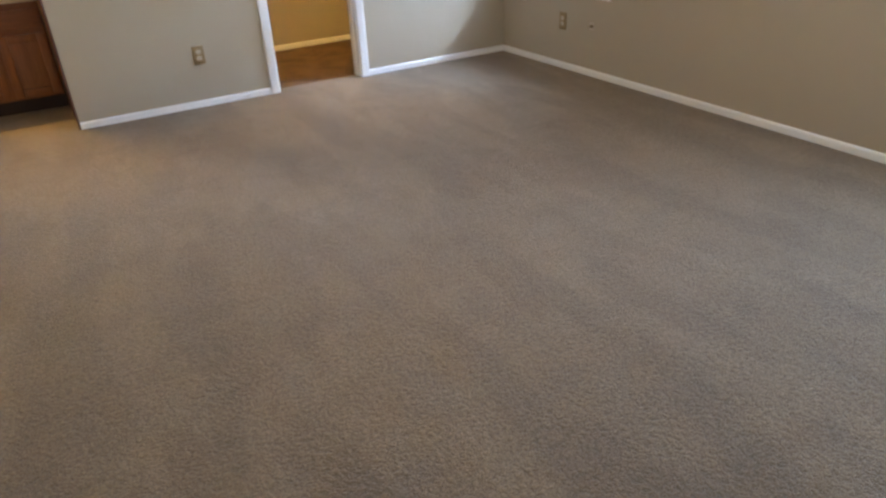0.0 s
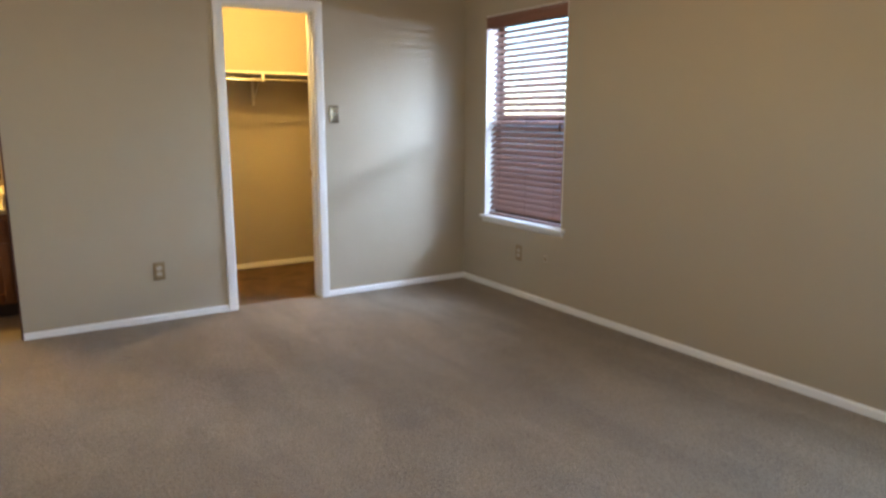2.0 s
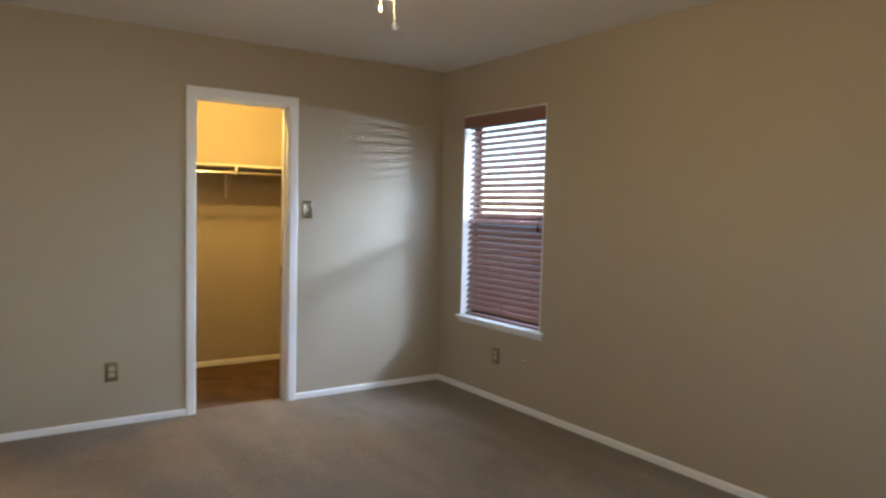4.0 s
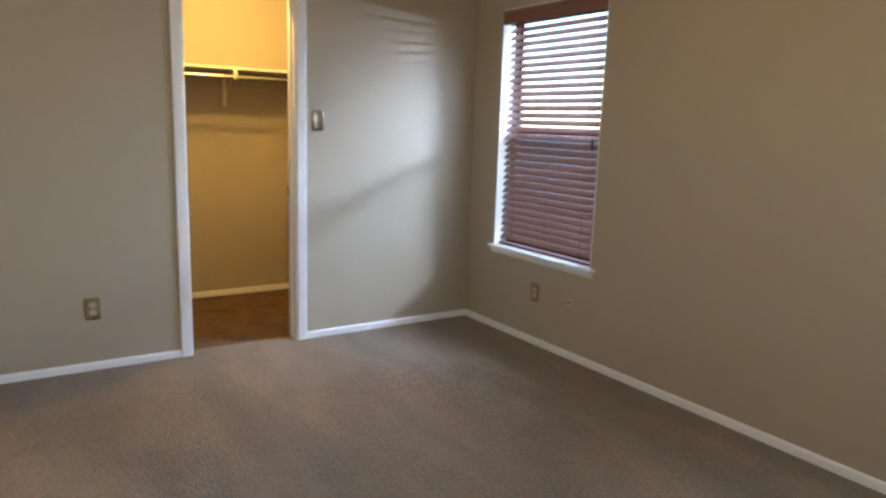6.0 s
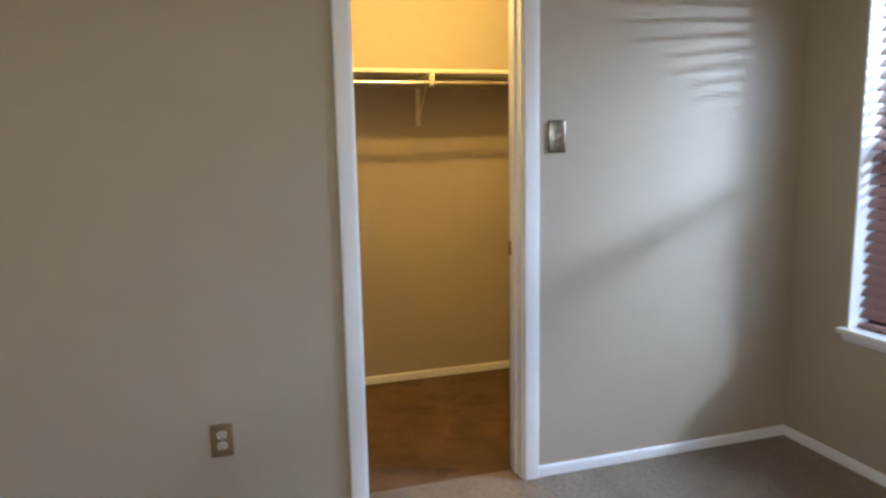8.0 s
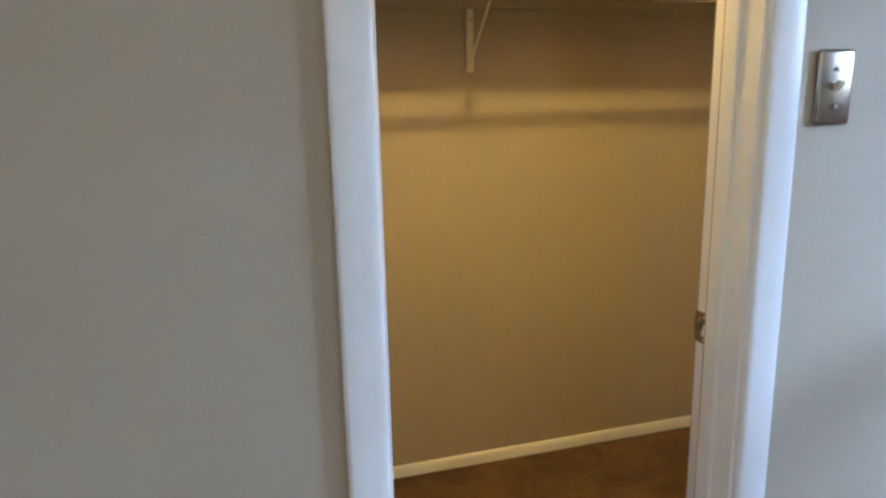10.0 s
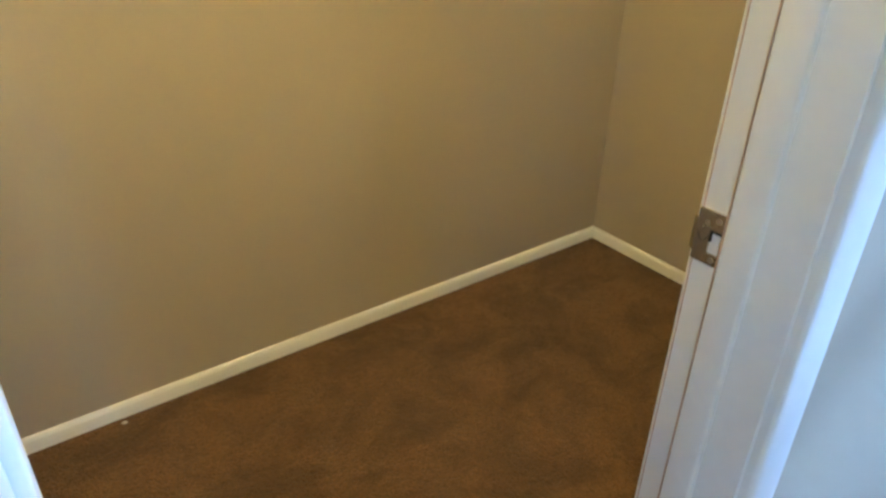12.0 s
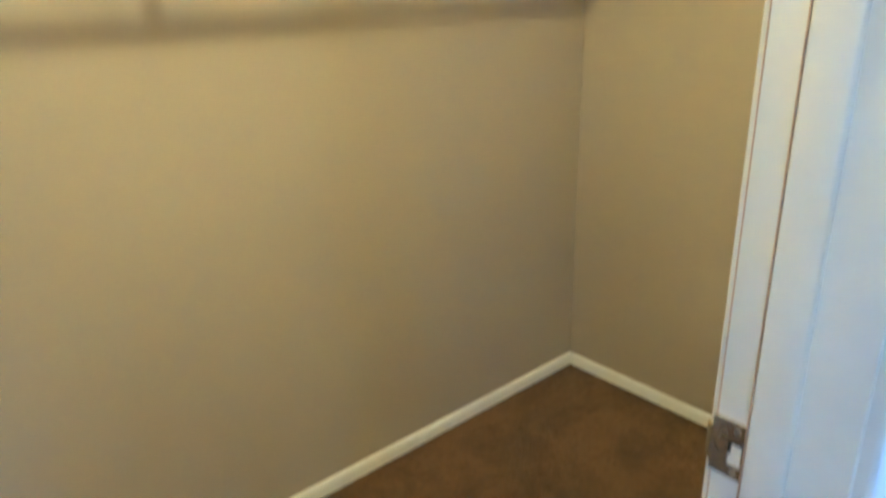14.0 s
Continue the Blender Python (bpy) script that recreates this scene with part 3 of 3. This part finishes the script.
def shelf_bracket(x):
    """Shelf-and-rod bracket: a wall leg, a top arm, a brace, and a hook round the rod."""
    b = thing("shelf_bracket", (x, BACK, SHELF_Z), "cream metal shelf and rod bracket on the back wall", "bracket", turn=-3.8)
    part("wall_leg", one_box(-0.011, 0.011, -0.028, -0.003, -0.245, -0.048, 0.003), CREAM, b)
    part("top_arm", one_box(-0.010, 0.010, ROD_Y - BACK - 0.004, -0.022, -0.012, -0.001, 0.002), CREAM, b)
    brace = bmesh.new()
    d = Vector((0, ROD_Y - BACK + 0.06, -0.014)) - Vector((0, -0.012, -0.225))
    bmesh.ops.create_cube(brace, size=1.0, matrix=Matrix.Translation((0, (ROD_Y - BACK + 0.048) / 2, -0.1195))
                          @ d.to_track_quat("Z", "X").to_matrix().to_4x4() @ Matrix.Diagonal((0.004, 0.006, d.length, 1)))
    part("brace", brace, CREAM, b)
    part("hook_plate", one_box(-0.012, 0.012, ROD_Y - BACK - 0.019, ROD_Y - BACK - 0.014, -0.052, 0.002, 0.002), CREAM, b, "cream hook plate")
    pts = []
    for k in range(9):
        a = math.pi + math.pi * k / 8
        pts.append((ROD_Y - BACK + 0.0185 * math.cos(a), ROD_Z - SHELF_Z + 0.0165 * math.sin(a)))
    inner = [(u - (u - (ROD_Y - BACK)) * 0.22, v - (v - (ROD_Z - SHELF_Z)) * 0.22) for u, v in pts]
    outline = pts + inner[::-1]
    part("hook", prism(outline, "x", -0.012, 0.012), CREAM, b)
    for z in (-0.08, -0.21):
        part("screw", rod((0, -0.030, z), (0, -0.026, z), 0.004), STEEL, b)


shelf_bracket(-1.319)


def closet_bulb():
    x, y, z = CLOSET_BULB
    c = thing("closet_ceiling_light", (x, y, CEIL), "white porcelain lampholder with a lit bare bulb on the closet ceiling", "ceiling light")
    part("lampholder", lathe([(0, 0), (0.055, 0), (0.055, -0.012), (0.036, -0.030), (0.028, -0.062), (0.0, -0.062)]), WHITE_PLASTIC, c)
    bulb = part("bulb", lathe([(0.013, -0.060), (0.015, -0.085), (0.027, -0.11), (0.031, -0.135), (0.024, -0.160), (0.0, -0.170)]), BULB, c, "lit bulb")
    bulb.visible_shadow = False


closet_bulb()


# ---- ceiling fan ----
def ceiling_fan():
    f = thing("ceiling_fan", (*FAN_AT, CEIL), "ceiling fan with dark wooden blades and a lit opal bowl", "ceiling fan")
    part("canopy", lathe([(0, 0), (0.075, 0), (0.075, -0.018), (0.062, -0.045), (0.045, -0.055), (0.018, -0.062), (0.018, -0.10), (0, -0.10)]), BRASS, f)
    part("motor_housing", lathe([(0, -0.09), (0.06, -0.092), (0.115, -0.112), (0.125, -0.140), (0.125, -0.185), (0.105, -0.213), (0.06, -0.225), (0, -0.225)]), BRASS, f)
    part("switch_housing", lathe([(0, -0.223), (0.052, -0.225), (0.056, -0.240), (0.056, -0.268), (0.062, -0.280), (0.067, -0.294), (0, -0.294)]), BRASS, f)
    bowl = part("light_bowl", lathe([(0.064, -0.290), (0.076, -0.304), (0.081, -0.332), (0.079, -0.367), (0.066, -0.398), (0.041, -0.418), (0.016, -0.427), (0, -0.428)], 48),
                GLOBE, f, "lit opal glass bowl")
    bowl.visible_shadow = False
    for k in range(4):
        a = radians(26 + 90 * k)
        turn = Matrix.Rotation(a, 4, "Z")
        iron = boxes((0.10, 0.235, -0.014, 0.014, -0.211, -0.203), (0.215, 0.265, -0.034, 0.034, -0.207, -0.201))
        bmesh.ops.transform(iron, matrix=turn, verts=iron.verts[:])
        blade = prism([(0.20, -0.050), (0.24, -0.058), (0.45, -0.068), (0.60, -0.070), (0.635, -0.062), (0.655, -0.040), (0.66, 0.0),
                       (0.655, 0.040), (0.635, 0.062), (0.60, 0.070), (0.45, 0.068), (0.24, 0.058), (0.20, 0.050)], "z", -0.003, 0.003)
        bmesh.ops.transform(blade, matrix=turn @ Matrix.Translation((0, 0, -0.195)) @ Matrix.Rotation(radians(11), 4, "X"), verts=blade.verts[:])
        bl = part("blade", blade, WALNUT, f, "dark wooden fan blade")
        part("blade_iron", iron, BRASS, bl)
    for (x, y), low in (((-0.043, -0.098), 0.528), ((0.024, 0.109), 0.420)):
        c = part("pull_chain", join(rod((x * 0.5, y * 0.5, -0.280), (x, y, -0.300), 0.0016, 8), rod((x, y, -0.300), (x, y, -low), 0.0016, 8)), CHROME, f)
        part("chain_knob", lathe([(0, -low - 0.024), (0.0045, -low - 0.022), (0.006, -low - 0.015), (0.0042, -low - 0.006), (0.0016, -low + 0.003), (0, -low + 0.004)], 12, x, y),
             WHITE_PLASTIC, c, "white drop-shaped chain knob")


ceiling_fan()


# ---- vanity alcove ----
V_Y, V_X1, V_X0, V_TOP = 0.60, WALL_END - 0.012, WEST, 0.695


def raised_door(parent, x0, x1, z0, z1, name="cabinet_door"):
    """A framed cabinet door facing -y with a raised middle panel."""
    y = V_Y
    r = 0.050
    bm = one_box(x0, x0 + r, y - 0.019, y, z0, z1, 0.003)
    join(bm, one_box(x1 - r, x1, y - 0.019, y, z0, z1, 0.003))
    join(bm, one_box(x0 + r, x1 - r, y - 0.019, y, z0, z0 + r, 0.003))
    join(bm, one_box(x0 + r, x1 - r, y - 0.019, y, z1 - r, z1, 0.003))
    d = part(name, bm, OAK, parent)
    px0, px1, pz0, pz1 = x0 + r - 0.003, x1 - r + 0.003, z0 + r - 0.003, z1 - r + 0.003
    pm = bmesh.new()
    outer = [pm.verts.new(p) for p in ((px0, y - 0.008, pz0), (px1, y - 0.008, pz0), (px1, y - 0.008, pz1), (px0, y - 0.008, pz1))]
    g = 0.028
    inner = [pm.verts.new(p) for p in ((px0 + g, y - 0.017, pz0 + g), (px1 - g, y - 0.017, pz0 + g), (px1 - g, y - 0.017, pz1 - g), (px0 + g, y - 0.017, pz1 - g))]
    pm.faces.new(inner)
    for i in range(4):
        j = (i + 1) % 4
        pm.faces.new((outer[i], outer[j], inner[j], inner[i]))
    back = [pm.verts.new((v.co.x, y - 0.002, v.co.z)) for v in outer]
    pm.faces.new(back[::-1])
    for i in range(4):
        j = (i + 1) % 4
        pm.faces.new((outer[j], outer[i], back[i], back[j]))
    part("raised_panel", pm, OAK, d)
    return d


def vanity():
    v = thing("vanity_cabinet", (0, 0, 0), "oak vanity cabinet with raised-panel doors and a dark toe kick", "cabinet")
    part("body", boxes((V_X0 + 0.002, V_X1 - 0.002, V_Y, BACK - 0.002, 0.095, V_TOP)), OAK_FLAT, v, "", False)
    part("toe_kick", boxes((V_X0 + 0.002, V_X1 - 0.002, V_Y + 0.05, BACK - 0.01, 0.0, 0.092)), BLACK, v, "dark recessed toe kick", False)
    widths = 3
    span = (V_X1 - V_X0 - 0.03) / widths
    for k in range(widths):
        x1 = V_X1 - 0.015 - k * span
        x0 = x1 - span + 0.022
        raised_door(v, x0, x1, 0.112, 0.505)
        part("drawer_front", one_box(x0, x1, V_Y - 0.019, V_Y, 0.535, 0.655, 0.006, 3), OAK_FLAT, v)


vanity()


def vanity_top():
    c = thing("vanity_countertop", (0, 0, V_TOP), "cream cultured-marble vanity top with a backsplash", "countertop")
    part("slab", one_box(V_X0 + 0.002, V_X1 - 0.002, V_Y - 0.030, BACK - 0.002, 0.0, 0.034, 0.008, 3), MARBLE, c)
    part("backsplash", one_box(V_X0 + 0.002, V_X1 - 0.002, BACK - 0.022, BACK - 0.002, 0.034, 0.130, 0.005, 3), MARBLE, c)
    part("side_splash", one_box(V_X1 - 0.022, V_X1 - 0.003, V_Y - 0.01, BACK - 0.024, 0.034, 0.130, 0.005, 3), MARBLE, c)


vanity_top()


def vanity_mirror():
    m = thing("wall_mirror", (0, BACK, 0.87), "wide frameless wall mirror above the vanity with dark clips", "mirror")
    part("glass", one_box(V_X0 + 0.05, V_X1 - 0.03, -0.008, -0.002, 0.0, 1.0, 0.001), MIRROR, m)
    part("edge_strip", one_box(V_X1 - 0.030, V_X1 - 0.014, -0.012, -0.002, -0.005, 1.005, 0.002), BLACK, m, "dark edge strip")


vanity_mirror()
setting("trim", boxes((WALL_END - 0.010, WALL_END - 0.0, 0.002, 0.565, 0.0, CEIL)), STAINED,
        "dark red-brown stained wooden panel on the wall's end", "trim")


# ---- behind the camera and outside ----
def plain_window(name, x_in, out, y0, y1, z0, z1):
    """A plain white fixed window in a wall that faces x; out is the way outdoors."""
    w = thing(name, (0, 0, 0), "plain white window in the outer wall", "window", "", "structure")
    f = 0.05

    def span(a, b):
        return sorted((x_in + out * a, x_in + out * b))
    fr, gl = span(0.075, 0.13), span(0.100, 0.106)
    part("window_frame", boxes((*fr, y0, y0 + f, z0, z1), (*fr, y1 - f, y1, z0, z1), (*fr, y0 + f, y1 - f, z0, z0 + f), (*fr, y0 + f, y1 - f, z1 - f, z1)),
         TRIM, w, "", False)
    p = part("pane", boxes((*gl, y0 + f - 0.005, y1 - f + 0.005, z0 + f - 0.005, z1 - f + 0.005)), GLASS, w, "", False)
    p.visible_shadow = False
    part("window_sill", one_box(*span(-0.035, 0.075), y0 - 0.03, y1 + 0.03, z0 - 0.02, z0 + 0.003, 0.005), TRIM, w)


plain_window("window_2", WEST, -1, W_Y0, W_Y1, W_Z0, W_Z1)
plain_window("window_3", 0.0, 1, E_Y0, E_Y1, E_Z0, E_Z1)
setting("ground", boxes((-300, 300, -300, 300, -0.6, -0.42)), GRASS, "dry grassy ground outside the house", "ground")


def fence():
    f = thing("garden_fence", (4.2, 0, -0.42), "weathered wooden board fence in the yard outside", "fence")
    y = -6.0
    me = mesh_of("board", one_box(-0.009, 0.009, -0.068, 0.068, 0.03, 1.15, 0.003, 1), FENCE)
    while y < 10.0:
        b = new("board", me)
        b.parent = f
        b.matrix_basis = pose(random.uniform(-0.004, 0.004), y, random.uniform(-0.03, 0.03), random.uniform(-0.4, 0.4))
        y += 0.146
    for z in (0.25, 0.90):
        part("rail", one_box(0.012, 0.05, -6.1, 10.1, z, z + 0.085), FENCE, f, "", False)
    y = -5.5
    while y < 10:
        part("post", one_box(0.052, 0.14, y - 0.045, y + 0.045, 0.0, 1.19, 0.004, 1), FENCE, f, "", False)
        y += 2.4


fence()


# ---- a scrap on the closet carpet ----
def lint_scrap():
    bm = bmesh.new()
    bmesh.ops.create_icosphere(bm, subdivisions=2, radius=0.006)
    for v in bm.verts:
        n = noise.noise(v.co * 160)
        v.co = Vector((v.co.x * 1.3, v.co.y * 0.75, max(v.co.z * 0.5, -0.002))) * (1 + 0.5 * n)
    ob = tagged(new("lint_scrap", mesh_of("lint_scrap", bm, ALMOND, True)), "small pale scrap of lint on the closet carpet", "lint")
    ob.location = (-1.722, 1.262, 0.0)


lint_scrap()
